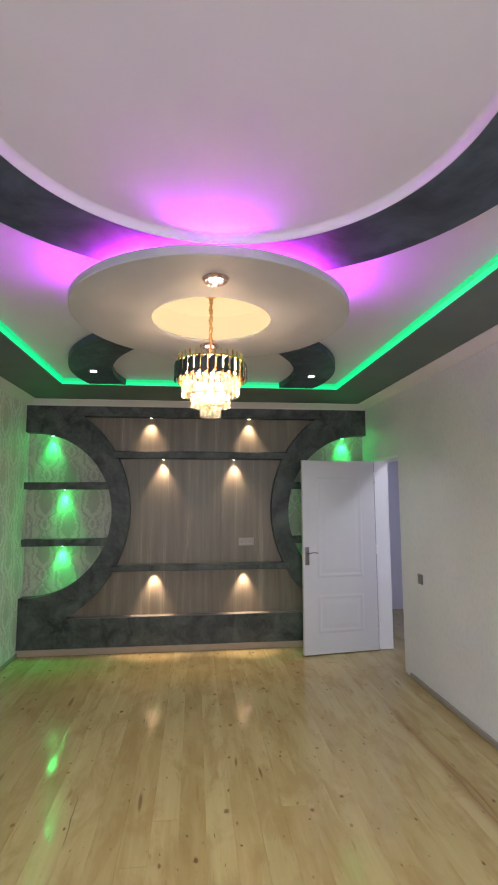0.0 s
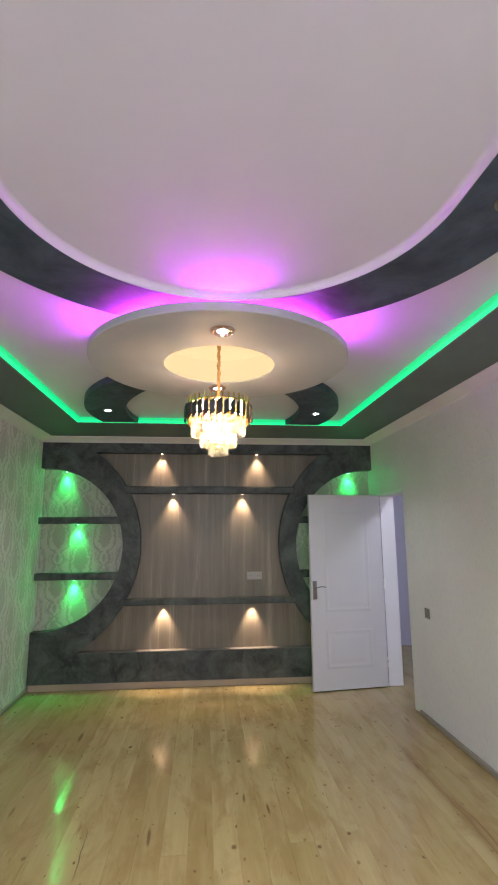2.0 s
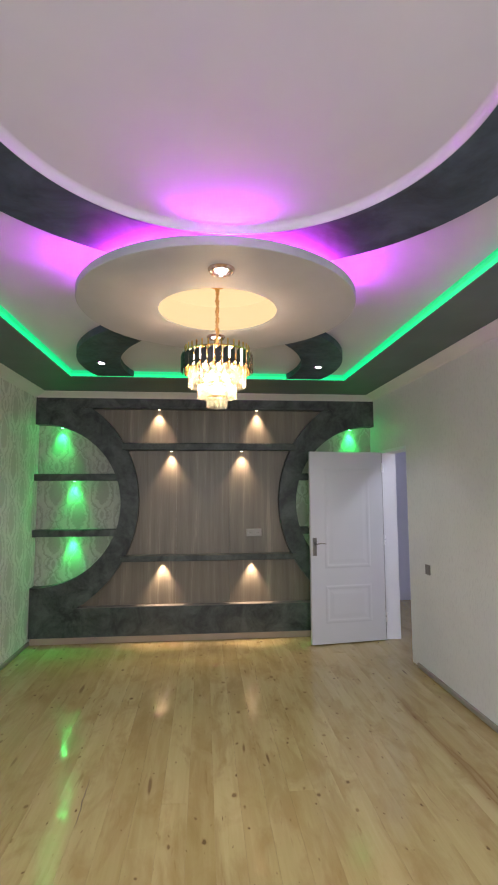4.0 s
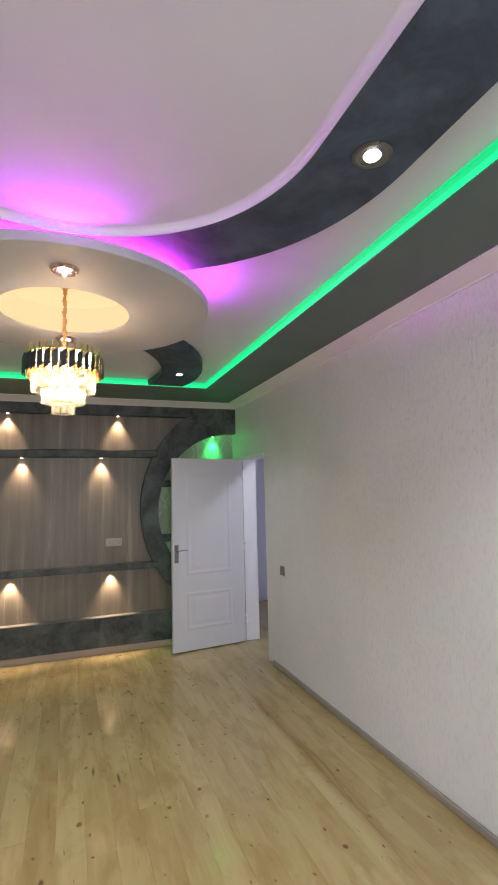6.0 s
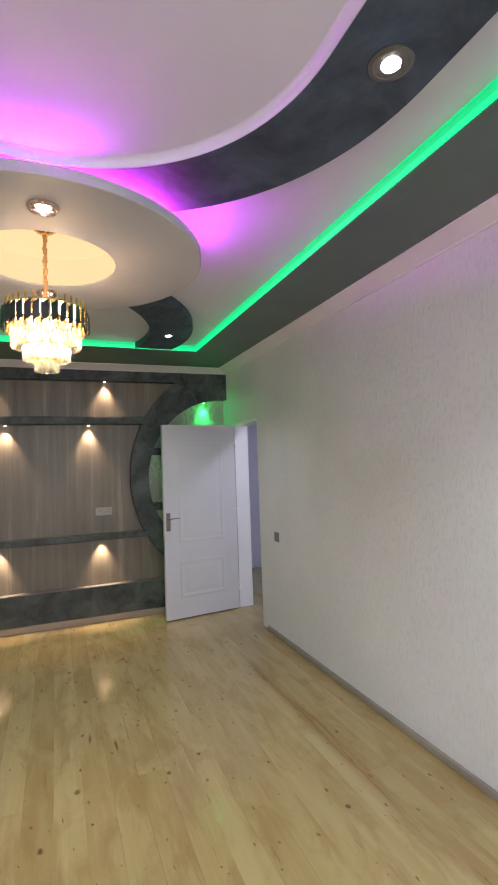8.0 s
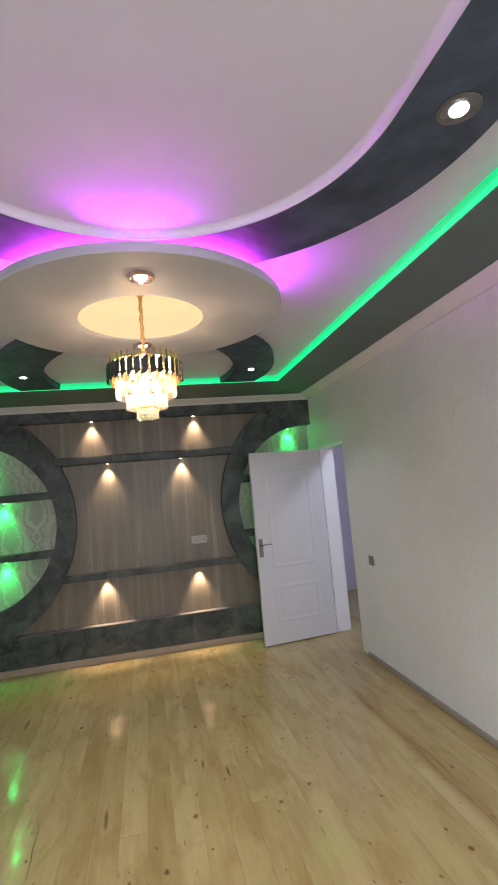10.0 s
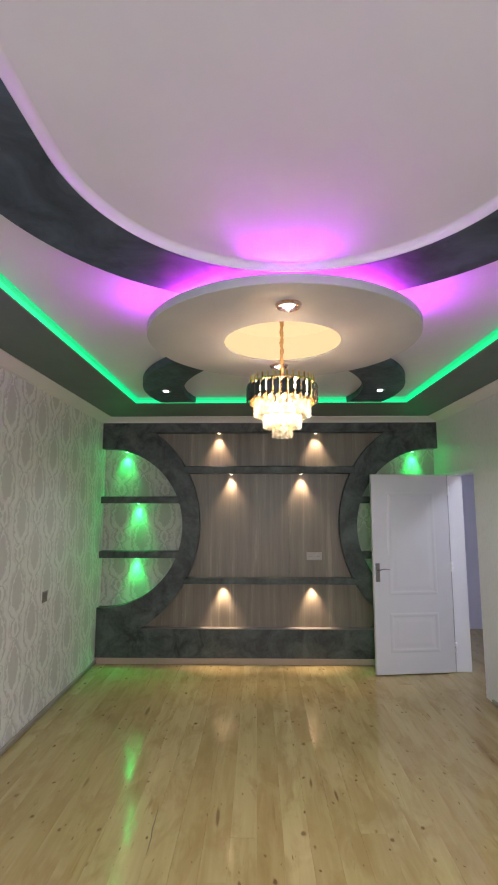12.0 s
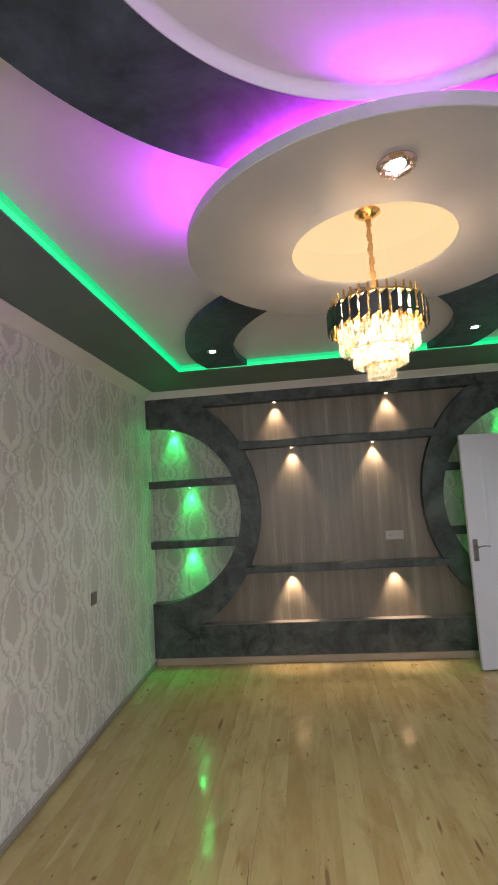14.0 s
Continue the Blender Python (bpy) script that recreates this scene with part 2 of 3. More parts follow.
        ends = math_node(ns, ls, "MULTIPLY", fade(ns, ls, py, 4.3, 3.6), fade(ns, ls, math_node(ns, ls, "MULTIPLY", py, -1.0), -1.7, -2.2))
        soft = math_node(ns, ls, "MULTIPLY", fade(ns, ls, math_node(ns, ls, "ABSOLUTE", math_node(ns, ls, "SUBTRACT", across, 0.008)), 0.055, 0.012), 0.75)
        one = math_node(ns, ls, "MAXIMUM", soft, fade(ns, ls, math_node(ns, ls, "ABSOLUTE", across), 0.015, 0.003))
        two = fade(ns, ls, math_node(ns, ls, "ABSOLUTE", math_node(ns, ls, "SUBTRACT", across, bow)), 0.014, 0.002)
        hs = math_node(ns, ls, "MULTIPLY", math_node(ns, ls, "MAXIMUM", one, two), ends)
        col = mix(ns, ls, math_node(ns, ls, "MULTIPLY", hs, 0.75), col, (0.2, 0.105, 0.035))
    ls.new(col, b.inputs["Base Color"])
    wear = noise_of(ns, ls, coords(ns, ls, (1, 0.5, 1)), 14, 5)
    ls.new(ramp(ns, ls, wear, [(0.3, (0.07,) * 3), (0.7, (0.16,) * 3)]), b.inputs["Roughness"])
    wav = noise_of(ns, ls, coords(ns, ls, (1, 0.3, 1)), 9, 3)
    bump(ns, ls, b, math_node(ns, ls, "ADD", math_node(ns, ls, "MULTIPLY", wav, 3.0), grain), 0.06, 0.002)
    return m


PINE = pine("knotty pine plank")
HEART = pine("brown streaked pine plank", True)
SUBFLOOR = paint("dark subfloor", (0.32, 0.23, 0.11), 0.8)


def metal(name, colour, rough):
    m, ns, ls, b = material(name, colour, rough, 1.0)
    ls.new(ramp(ns, ls, noise_of(ns, ls, coords(ns, ls), 40, 4), [(0.3, (rough * 0.7,) * 3), (0.7, (rough * 1.4,) * 3)]), b.inputs["Roughness"])
    return m


GOLD = metal("polished gold metal", (0.78, 0.5, 0.2), 0.2)
CHROME = metal("chrome", (0.75, 0.75, 0.76), 0.12)
ROSE = metal("rose tinted mirror glass", (0.72, 0.5, 0.48), 0.16)
BRIGHT = metal("bright satin nickel", (0.93, 0.93, 0.94), 0.3)
NICKEL = metal("brushed dark nickel", (0.24, 0.225, 0.215), 0.35)
SMOKE = paint("smoked black glass", (0.022, 0.022, 0.023), 0.26, 40, 0.0, 0.1)


def glow(name, colour, strength):
    m, ns, ls, b = material(name, (0.03, 0.03, 0.03), 0.5)
    b.inputs["Emission Color"].default_value = (*colour, 1)
    b.inputs["Emission Strength"].default_value = strength
    return m


LED_GREEN = glow("green led diffuser and ceiling glow", (0.0, 0.62, 0.2), 1.2)
LED_TAPE = glow("green led tape", (0.0, 1.0, 0.27), 1.4)
LED_PINK = glow("magenta led strip", (0.7, 0.04, 1.0), 165)
RECESS_GLOW = glow("warm lit recess glow", (1.0, 0.71, 0.37), 1.0)
BULB = glow("warm bulb", (1.0, 0.78, 0.5), 30)
LENS_COOL = glow("cool spotlight lens", COOL, 26)
LENS_WARM = glow("warm spotlight lens", (1.0, 0.75, 0.5), 10)
LENS_GREEN = glow("green spotlight lens", (0.25, 1.0, 0.45), 10)


def crystal_glass():
    m = bpy.data.materials.new("clear cut crystal")
    m.use_nodes = True
    ns, ls = m.node_tree.nodes, m.node_tree.links
    ns.remove(ns["Principled BSDF"])
    out = ns["Material Output"]
    gl = node(ns, "ShaderNodeBsdfGlossy", Roughness=0.08)
    gl.inputs["Color"].default_value = (1, 0.97, 0.9, 1)
    tr = ns.new("ShaderNodeBsdfTransparent")
    tr.inputs["Color"].default_value = (1, 0.98, 0.93, 1)
    tl = ns.new("ShaderNodeBsdfTranslucent")
    tl.inputs["Color"].default_value = (0.97, 0.94, 0.86, 1)
    a, c = ns.new("ShaderNodeMixShader"), ns.new("ShaderNodeMixShader")
    a.inputs[0].default_value, c.inputs[0].default_value = 0.16, 0.26
    ls.new(tr.outputs[0], a.inputs[1]), ls.new(tl.outputs[0], a.inputs[2])
    ls.new(a.outputs[0], c.inputs[1]), ls.new(gl.outputs[0], c.inputs[2])
    ls.new(c.outputs[0], out.inputs["Surface"])
    return m


CRYSTAL = crystal_glass()


def pane_glass():
    m, ns, ls, b = material("window glass", (1, 1, 1), 0.02)
    b.inputs["Transmission Weight"].default_value = 1.0
    return m


GLASS = pane_glass()


# ---- building helpers ----
def thing(name, at, label="", category="", group="", kind=""):
    ob = new(name)
    ob.location = at
    ob.empty_display_size = 0.05
    return tagged(ob, label, category, group, kind)


def origin(ob):
    return ob.location + (origin(ob.parent) if ob.parent else Vector((0, 0, 0)))


def part(name, bm, mat, parent=None, label="", smooth=False):
    """Links a bmesh, in world metres, as one mesh object under its parent."""
    if parent is not None:
        bmesh.ops.translate(bm, verts=bm.verts, vec=-origin(parent))
    bmesh.ops.recalc_face_normals(bm, faces=bm.faces)
    me = bpy.data.meshes.new(name)
    bm.to_mesh(me)
    bm.free()
    me.materials.append(mat)
    if smooth:
        for p in me.polygons:
            p.use_smooth = True
    ob = new(name, me)
    ob.parent = parent
    return tagged(ob, label)


def box(x0, x1, y0, y1, z0, z1, bevel=0.0, bm=None):
    bm = bm or bmesh.new()
    made = bmesh.ops.create_cube(bm, size=1)["verts"]
    for v in made:
        v.co = Vector(((x0 + x1) / 2 + v.co.x * (x1 - x0), (y0 + y1) / 2 + v.co.y * (y1 - y0), (z0 + z1) / 2 + v.co.z * (z1 - z0)))
    if bevel:
        es = list({e for v in made for e in v.link_edges})
        bmesh.ops.bevel(bm, geom=es, offset=bevel, segments=2, profile=0.5, affect="EDGES")
    return bm


def prism(outline, a, b, axis="y"):
    """A flat outline made solid from a to b: in x, z along y, or in x, y along z."""
    bm = bmesh.new()
    at = (lambda p, d: (p[0], d, p[1])) if axis == "y" else (lambda p, d: (p[0], p[1], d))
    low = [bm.verts.new(at(p, a)) for p in outline]
    high = [bm.verts.new(at(p, b)) for p in outline]
    bm.faces.new(low), bm.faces.new(high)
    for i in range(len(outline)):
        j = (i + 1) % len(outline)
        bm.faces.new((low[i], low[j], high[j], high[i]))
    return bm


def ribbon(inner, outer, z0, z1, closed=True):
    """A band between two curves of as many points, made solid in z."""
    bm = bmesh.new()
    rows = [[bm.verts.new((*p, z)) for p in c] for c, z in ((inner, z0), (outer, z0), (outer, z1), (inner, z1))]
    n = len(inner)
    for i in range(n if closed else n - 1):
        j = (i + 1) % n
        for k in range(4):
            a, b = rows[k], rows[(k + 1) % 4]
            bm.faces.new((a[i], a[j], b[j], b[i]))
    if not closed:
        for i in (0, n - 1):
            bm.faces.new([r[i] for r in rows])
    return bm


def arc(cx, cy, r, a0, a1, n=48):
    return [(cx + r * math.cos(radians(a0 + (a1 - a0) * i / n)), cy + r * math.sin(radians(a0 + (a1 - a0) * i / n))) for i in range(n + 1)]


def lathe(profile, at, n=32, bm=None):
    """A turned solid: profile of radius and height, from axis to axis or closed by caps."""
    bm = bm or bmesh.new()
    rings = [[bm.verts.new((at[0] + r * math.cos(2 * math.pi * i / n), at[1] + r * math.sin(2 * math.pi * i / n), at[2] + z)) for i in range(n)] for r, z in profile]
    for a, b in zip(rings, rings[1:]):
        for i in range(n):
            bm.faces.new((a[i], a[(i + 1) % n], b[(i + 1) % n], b[i]))
    bm.faces.new(rings[0]), bm.faces.new(rings[-1])
    return bm


# ---- setting: walls, ceiling, floor ----
DY0, DY1, DZ = 4.655, 5.36, 2.02      # door opening in the wall with the door
wall = thing("wall_west", (XL, 1.9, 0), "wall papered in silver grey damask", "wall", kind="structure")
part("wallpaper", box(XL - 0.2, XL, YF, YB, 0, 2.8), DAMASK, wall)
wall = thing("wall_east", (XR, 1.9, 0), "pale embossed wallpaper wall with a doorway", "wall", kind="structure")
bm = box(XR, XR + 0.16, YF, DY0, 0, 2.8)
box(XR, XR + 0.16, DY1, YB + 0.2, 0, 2.8, bm=bm)
box(XR, XR + 0.16, DY0, DY1, DZ, 2.8, bm=bm)
part("wallpaper", bm, PALE, wall)
wall = thing("wall_north", (MID, YB, 0), "olive grey damask papered wall behind the shelving, niche shade in its colour", "wall", kind="structure")
part("wallpaper", box(XL - 0.2, XR, YB, YB + 0.2, 0, 2.8), OLIVE_SHADED, wall)
wall = thing("wall_south", (MID, YF, 0), "plain light painted wall with a window", "wall", kind="structure")
WX0, WX1, WZ0, WZ1 = MID - 1.1, MID + 1.1, 0.85, 2.3
bm = box(XL, WX0, YF - 0.25, YF, 0, 2.8)
box(WX1, XR, YF - 0.25, YF, 0, 2.8, bm=bm)
box(WX0, WX1, YF - 0.25, YF, 0, WZ0, bm=bm)
box(WX0, WX1, YF - 0.25, YF, WZ1, 2.8, bm=bm)
part("plaster", bm, REAR, wall)
win = thing("window_1", (MID, YF - 0.15, WZ0), "white plastic two-pane window", "window", kind="structure")
bm = box(WX0, WX1, YF - 0.18, YF - 0.11, WZ0, WZ0 + 0.07)
box(WX0, WX1, YF - 0.18, YF - 0.11, WZ1 - 0.07, WZ1, bm=bm)
for x in (WX0, MID - 0.035, WX1 - 0.07):
    box(x, x + 0.07, YF - 0.18, YF - 0.11, WZ0 + 0.07, WZ1 - 0.07, bm=bm)
part("window_frame", bm, FRAMEWHITE, win)
for x0, x1 in ((WX0 + 0.07, MID - 0.035), (MID + 0.035, WX1 - 0.07)):
    p = part("pane", box(x0, x1, YF - 0.15, YF - 0.142, WZ0 + 0.07, WZ1 - 0.07), GLASS, win)
    p.visible_shadow = False
part("window_sill", box(WX0 - 0.05, WX1 + 0.05, YF - 0.1, YF + 0.16, WZ0 - 0.03, WZ0, 0.006), FRAMEWHITE, win)

# hall beyond the door
hall = thing("wall_hall", (3.4, 4.9, 0), "bluish white hall walls", "wall", kind="structure")
bm = box(3.9, 4.0, 2.6, 7.2, 0, 2.8)
box(XR + 0.16, 3.9, 7.1, 7.2, 0, 2.8, bm=bm)
box(XR + 0.16, 3.9, 2.6, 2.7, 0, 2.8, bm=bm)
part("plaster", bm, HALL, hall)
tagged(part("ceiling_hall", box(XR + 0.16, 3.9, 2.7, 7.1, 2.7, 2.8), CEILING), "white hall ceiling", "ceiling", kind="structure")
tagged(part("floor_hall", box(XR, 3.9, 2.7, 7.1, -0.1, -0.001), PINE), "varnished pine hall floor", "floor", kind="structure")

# ceiling, dropped border, cornice
tagged(part("ceiling", box(XL, XR, YF, YB, CEIL, CEIL + 0.1), CEILING), "smooth white plasterboard ceiling", "ceiling", kind="structure")
SX0, SX1, SY0, SY1 = MID - 1.31, MID + 1.307, -1.05, 4.715
bm = box(XL, SX0, YF, YB, SOF, CEIL)
box(SX1, XR, YF, YB, SOF, CEIL, bm=bm)
box(SX0, SX1, SY1, YB, SOF, CEIL, bm=bm)
box(SX0, SX1, YF, SY0, SOF, CEIL, bm=bm)
tagged(part("ceiling_soffit", bm, SOFFIT), "dark grey green dropped ceiling border", "ceiling border", kind="structure")


def sweep_cornice(p, q, inward, name="cornice"):
    """A cove cornice from p to q in the corner of wall and soffit; inward is the way into the room."""
    prof = [(0, 0), (0, -0.052), (0.012, -0.052), (0.016, -0.044), (0.05, -0.03), (0.088, -0.016), (0.112, -0.008), (0.125, -0.006), (0.125, 0)]
    bm = bmesh.new()
    ends = [[bm.verts.new((e[0] + inward[0] * o, e[1] + inward[1] * o, SOF + dz)) for o, dz in prof] for e in (p, q)]
    n = len(prof)
    for i in range(n):
        j = (i + 1) % n
        bm.faces.new((ends[0][i], ends[0][j], ends[1][j], ends[1][i]))
    bm.faces.new(ends[0]), bm.faces.new(ends[1])
    tagged(part(name, bm, CORNICE), "white moulded cornice along the wall top", "cornice", kind="structure")


FY = 5.53                         # front of the dark framework
sweep_cornice((XL, YF), (XL, FY), (1, 0))
sweep_cornice((XR, YF), (XR, FY), (-1, 0))
sweep_cornice((XL, FY), (XR, FY), (0, -1))
sweep_cornice((XL, YF), (XR, YF), (0, 1))

# green light strips behind the border's edge
for x0, x1, y0, y1 in ((SX0 + 0.001, SX0 + 0.006, SY0, SY1), (SX1 - 0.006, SX1 - 0.001, SY0, SY1), (SX0 + 0.006, SX1 - 0.006, SY1 - 0.006, SY1 - 0.001), (SX0 + 0.006, SX1 - 0.006, SY0 + 0.001, SY0 + 0.006)):
    strip = thing("led_strip", ((x0 + x1) / 2, (y0 + y1) / 2, SOF), "glowing green led strip inside the ceiling border", "led strip", "ceiling led strips")
    bm = box(x0, x1, y0, y1, SOF + 0.0285, CEIL - 0.002)
    if y1 - y0 > 1:                      # glowing flange, standing in for the strip's green light on the ceiling
        a = x1 if x0 < MID else x0 - 0.01
        box(a, a + 0.01, y0, y1, CEIL - 0.006, CEIL - 0.002, bm=bm)
    part("diffuser", bm, LED_GREEN, strip)
    part("tape", box(x0, x1, y0, y1, SOF + 0.005, SOF + 0.028), LED_TAPE, strip, "brighter green light tape")

# dark bands on the ceiling
RI, RO, RY, RY0, BZ, RZ, IZ = 0.707, 1.017, 1.261, 0.1, 2.666, 2.62, 2.653


def band_curves():
    """Inner and outer edge of the ring band; it narrows where it runs out over the hanging disc's recess."""
    inner, outer = [], []
    for cy0, a0 in ((RY, 0), (RY0, 180)):
        for i in range(97):
            a = radians(a0 + 180 * i / 96)
            c, d = math.cos(a), math.sin(a)
            r = RO
            while r > RI + 0.002 and math.hypot(MID + r * c - DC[0], cy0 + r * d - DC[1]) < 0.5:
                r -= 0.004
            inner.append((MID + RI * c, cy0 + RI * d))
            outer.append((MID + r * c, cy0 + r * d))
    return inner, outer


DC, DR, DH, DZ0, DZ1 = (MID + 0.004, 2.641), 0.722, 0.315, 2.55, 2.592
tagged(part("ceiling_band", ribbon(*band_curves(), RZ, CEIL - 0.001), BAND), "dark slate plaster ring band under the ceiling", "ceiling band", kind="structure")
rim_line = band_curves()[0]
bm = bmesh.new()
loops = []
for i in range(11):                      # a small cove from the ring's edge up to the ceiling
    o, up = 0.002 + 0.025 * (1 - math.cos(radians(9 * i))), (IZ + 0.0006 - RZ - 0.001) * math.sin(radians(9 * i))
    loops.append([bm.verts.new((MID + (x - MID) * (1 - o / RI), (RY if y > 0.7 else RY0) + (y - (RY if y > 0.7 else RY0)) * (1 - o / RI), RZ + 0.001 + up)) for x, y in rim_line])
back = [[bm.verts.new(v.co) for v in loops[-1]], [bm.verts.new((x, y, IZ + 0.0006)) for x, y in rim_line],
        [bm.verts.new((x, y, RZ + 0.0005)) for x, y in rim_line], [bm.verts.new(v.co) for v in loops[0]]]
for a, b in list(zip(loops, loops[1:])) + list(zip(back, back[1:])):
    for i in range(len(rim_line)):
        j = (i + 1) % len(rim_line)
        bm.faces.new((a[i], a[j], b[j], b[i]))
tagged(part("trim", bm, CEILING, None, "", True), "white coved edge inside the dark ring band", "ceiling edge", kind="structure")
tagged(part("ceiling_field", prism([(MID + (x - MID) * 0.999, y) for x, y in rim_line], IZ, CEIL - 0.002, "z"), CEILING), "smooth white oblong ceiling field inside the dark ring band", "ceiling", kind="structure")
for s in (-1, 1):
    outer = [(MID + s * (1.377 * math.cos(radians(a)) - 0.261), 4.316 + 1.377 * math.sin(radians(a))) for a in np.linspace(-58, 16.3, 40)]
    inner = [(MID + s * (1.287 * math.cos(radians(a)) - 0.511), 4.346 + 1.287 * math.sin(radians(a))) for a in np.linspace(-53, 16.0, 40)]
    inner = [(x, min(y, SY1 - 0.012)) for x, y in inner]
    outer = [(x, min(y, SY1 - 0.012)) for x, y in outer]
    tagged(part("ceiling_band", ribbon(inner, outer, BZ, CEIL - 0.001, False), BAND), "dark curved horn shaped plaster band", "ceiling band", kind="structure")

# hanging disc
disc = thing("ceiling_disc", (*DC, DZ0), "white round hanging ceiling disc with a hole", "ceiling disc")
n = 128
bm = bmesh.new()
loops = [[bm.verts.new((DC[0] + r * math.cos(2 * math.pi * i / n), DC[1] + r * math.sin(2 * math.pi * i / n), z)) for i in range(n)]
         for r, z in ((DH, DZ0), (DR - 0.003, DZ0), (DR, DZ0 + 0.003), (DR, DZ1 - 0.003), (DR - 0.003, DZ1), (DH + 0.06, DZ1), (DH + 0.06, DZ0 + 0.008), (DH, DZ0 + 0.004))]
for a, b in zip(loops, loops[1:] + loops[:1]):
    for i in range(n):
        bm.faces.new((a[i], a[(i + 1) % n], b[(i + 1) % n], b[i]))
part("board", bm, DISC, disc)
for i in range(4):
    a = radians(45 + 90 * i)
    part("hanger", lathe([(0.012, 0), (0.012, CEIL - DZ1)], (DC[0] + 0.52 * math.cos(a), DC[1] + 0.52 * math.sin(a), DZ1), 10), CHROME, disc)
part("led_strip", ribbon(arc(*DC, 0.66, 182, 358, 60), arc(*DC, 0.664, 182, 358, 60), DZ1, DZ1 + 0.014, False), LED_PINK, disc, "magenta led strip on the disc's top")
# Emissive lining in place of a warmly lit ceiling recess above the hole.
bm = ribbon(arc(*DC, DH + 0.05, 0, 357, 119), arc(*DC, DH + 0.056, 0, 357, 119), DZ0 + 0.01, CEIL - 0.0065)
lathe([(DH + 0.056, -0.006), (DH + 0.056, -0.001)], (*DC, CEIL), 64, bm)
part("recess_glow", bm, RECESS_GLOW, disc, "glowing lining standing in for the warm lit recess above the hole")

# floor
floor = thing("floor", (MID, 1.9, 0), "varnished knotty pine plank floor", "floor", kind="structure")
part("subfloor", box(XL, XR, YF, YB, -0.1, -0.006), SUBFLOOR, floor)
for x0, x1, y0, y1 in ((XL, XL + 0.022, YF, FY), (XR - 0.022, XR, YF, 4.52)):
    bm = box(x0, x1, y0, y1, 0.0, 0.04, 0.008)
    tagged(part("baseboard", bm, SKIRT), "narrow grey brown skirting along the wall", "skirting", kind="structure")
tagged(part("baseboard", box(XL + 0.022, XR, FY - 0.014, FY + 0.02, 0.0, 0.062, 0.004), TANSKIRT), "tan wooden skirting under the dark plinth", "skirting", kind="structure")

# ---- the dark shelving wall ----
NCX, NCZ, NR = XL + 0.05, 1.445, 0.87           # round niches
OCX, OCZ, OR = -1.893, 1.466, 1.288             # outer curve of the rings
TOP, BEAM, PLINTH, BOT = 2.612, 2.50, 0.357, 0.062
PANEL = 5.625
unit = thing("shelving_wall", (MID, FY, 0), "dark green grey plaster shelving wall with two round niches and wood panels", "wall unit")


def side(s):
    """The piece beside the panels: one outline with the niche's and the ring's curves."""
    def flip(p):
        return (p[0], p[1]) if s < 0 else (2 * MID - p[0], p[1])
    a_top = math.degrees(math.asin((BEAM - OCZ) / OR))
    a_bot = math.degrees(math.asin((PLINTH - OCZ) / OR))
    pts = [(XL, TOP), (OCX + OR * math.cos(radians(a_top)), TOP)]
    pts += arc(OCX, OCZ, OR, a_top, a_bot, 60)
    pts += [(OCX + OR * math.cos(radians(a_bot)), BOT), (XL, BOT)]
    t = math.degrees(math.asin(0.05 / NR))
    pts += arc(NCX, NCZ, NR, -90 - t, 90 + t, 72)
    return [flip(p) for p in pts], OCX + OR * math.cos(radians(a_top)), OCX + OR * math.cos(radians(a_bot))


for s in (-1, 1):
    outline, tx, bx = side(s)
    part("ring_frame", prism(outline, FY, YB - 0.002), FRAME, unit)
part("beam", box(tx, 2 * MID - tx, FY, YB - 0.002, BEAM, TOP), FRAME, unit)
part("beam_lip", box(tx - 0.12, 2 * MID - tx + 0.12, FY - 0.012, FY - 0.001, BEAM - 0.004, BEAM + 0.012, 0.003), FRAME, unit)
part("plinth", box(bx, 2 * MID - bx, FY, YB - 0.002, BOT, PLINTH), FRAME, unit)


# Added strip, paler than the plinth, so the ledge's lit edge shows.
part("ledge", box(bx + 0.02, 2 * MID - bx - 0.02, FY + 0.003, PANEL - 0.001, PLINTH, PLINTH + 0.006, 0.001), PLATE, unit, "paler ledge strip added on the plinth for its lit edge")


def ring_x(z):
    return OCX + math.sqrt(OR * OR - (z - OCZ) ** 2)


for z0, z1 in ((2.035, 2.112), (0.833, 0.893)):
    x = ring_x((z0 + z1) / 2) - 0.03
    part("shelf", box(x, 2 * MID - x, FY - 0.03, PANEL - 0.002, z0, z1, 0.006), FRAME, unit)
    part("shelf_top", box(x + 0.05, 2 * MID - x - 0.05, FY - 0.022, PANEL - 0.002, z1 + 0.0005, z1 + 0.004, 0.001), FRAME, unit)
for z0, z1 in ((1.703, 1.778), (1.105, 1.178)):
    w = NCX + math.sqrt(NR * NR - (z0 - NCZ) ** 2) + 0.03
    for a, b in ((XL + 0.002, w), (2 * MID - w, XR - 0.002)):
        part("niche_shelf", box(a, b, FY + 0.004, YB - 0.002, z0, z1, 0.005), FRAME, unit)
edges = [-0.79, -0.2, 0.39, 2 * MID + 0.79]
first = True
for x0, x1 in zip(edges, edges[1:]):
    part("panel_board", box(x0 + 0.0005, x1 - 0.0005, PANEL, PANEL + 0.02, PLINTH + 0.002, BEAM - 0.002), LAMINATE, unit, "grey brown laminate board" if first else "")
    first = False
for x0, x1, up, down in ((-1.25, -1.02, 2.225, 0.66), (-1.02, -0.79, 2.04, 0.85)):
    for z0, z1 in ((up, BEAM - 0.002), (PLINTH + 0.002, down)):
        for a, b in ((x0, x1), (2 * MID - x1, 2 * MID - x0)):
            part("panel_board", box(a + 0.0005, b - 0.0005, PANEL, PANEL + 0.02, z0, z1), LAMINATE, unit)


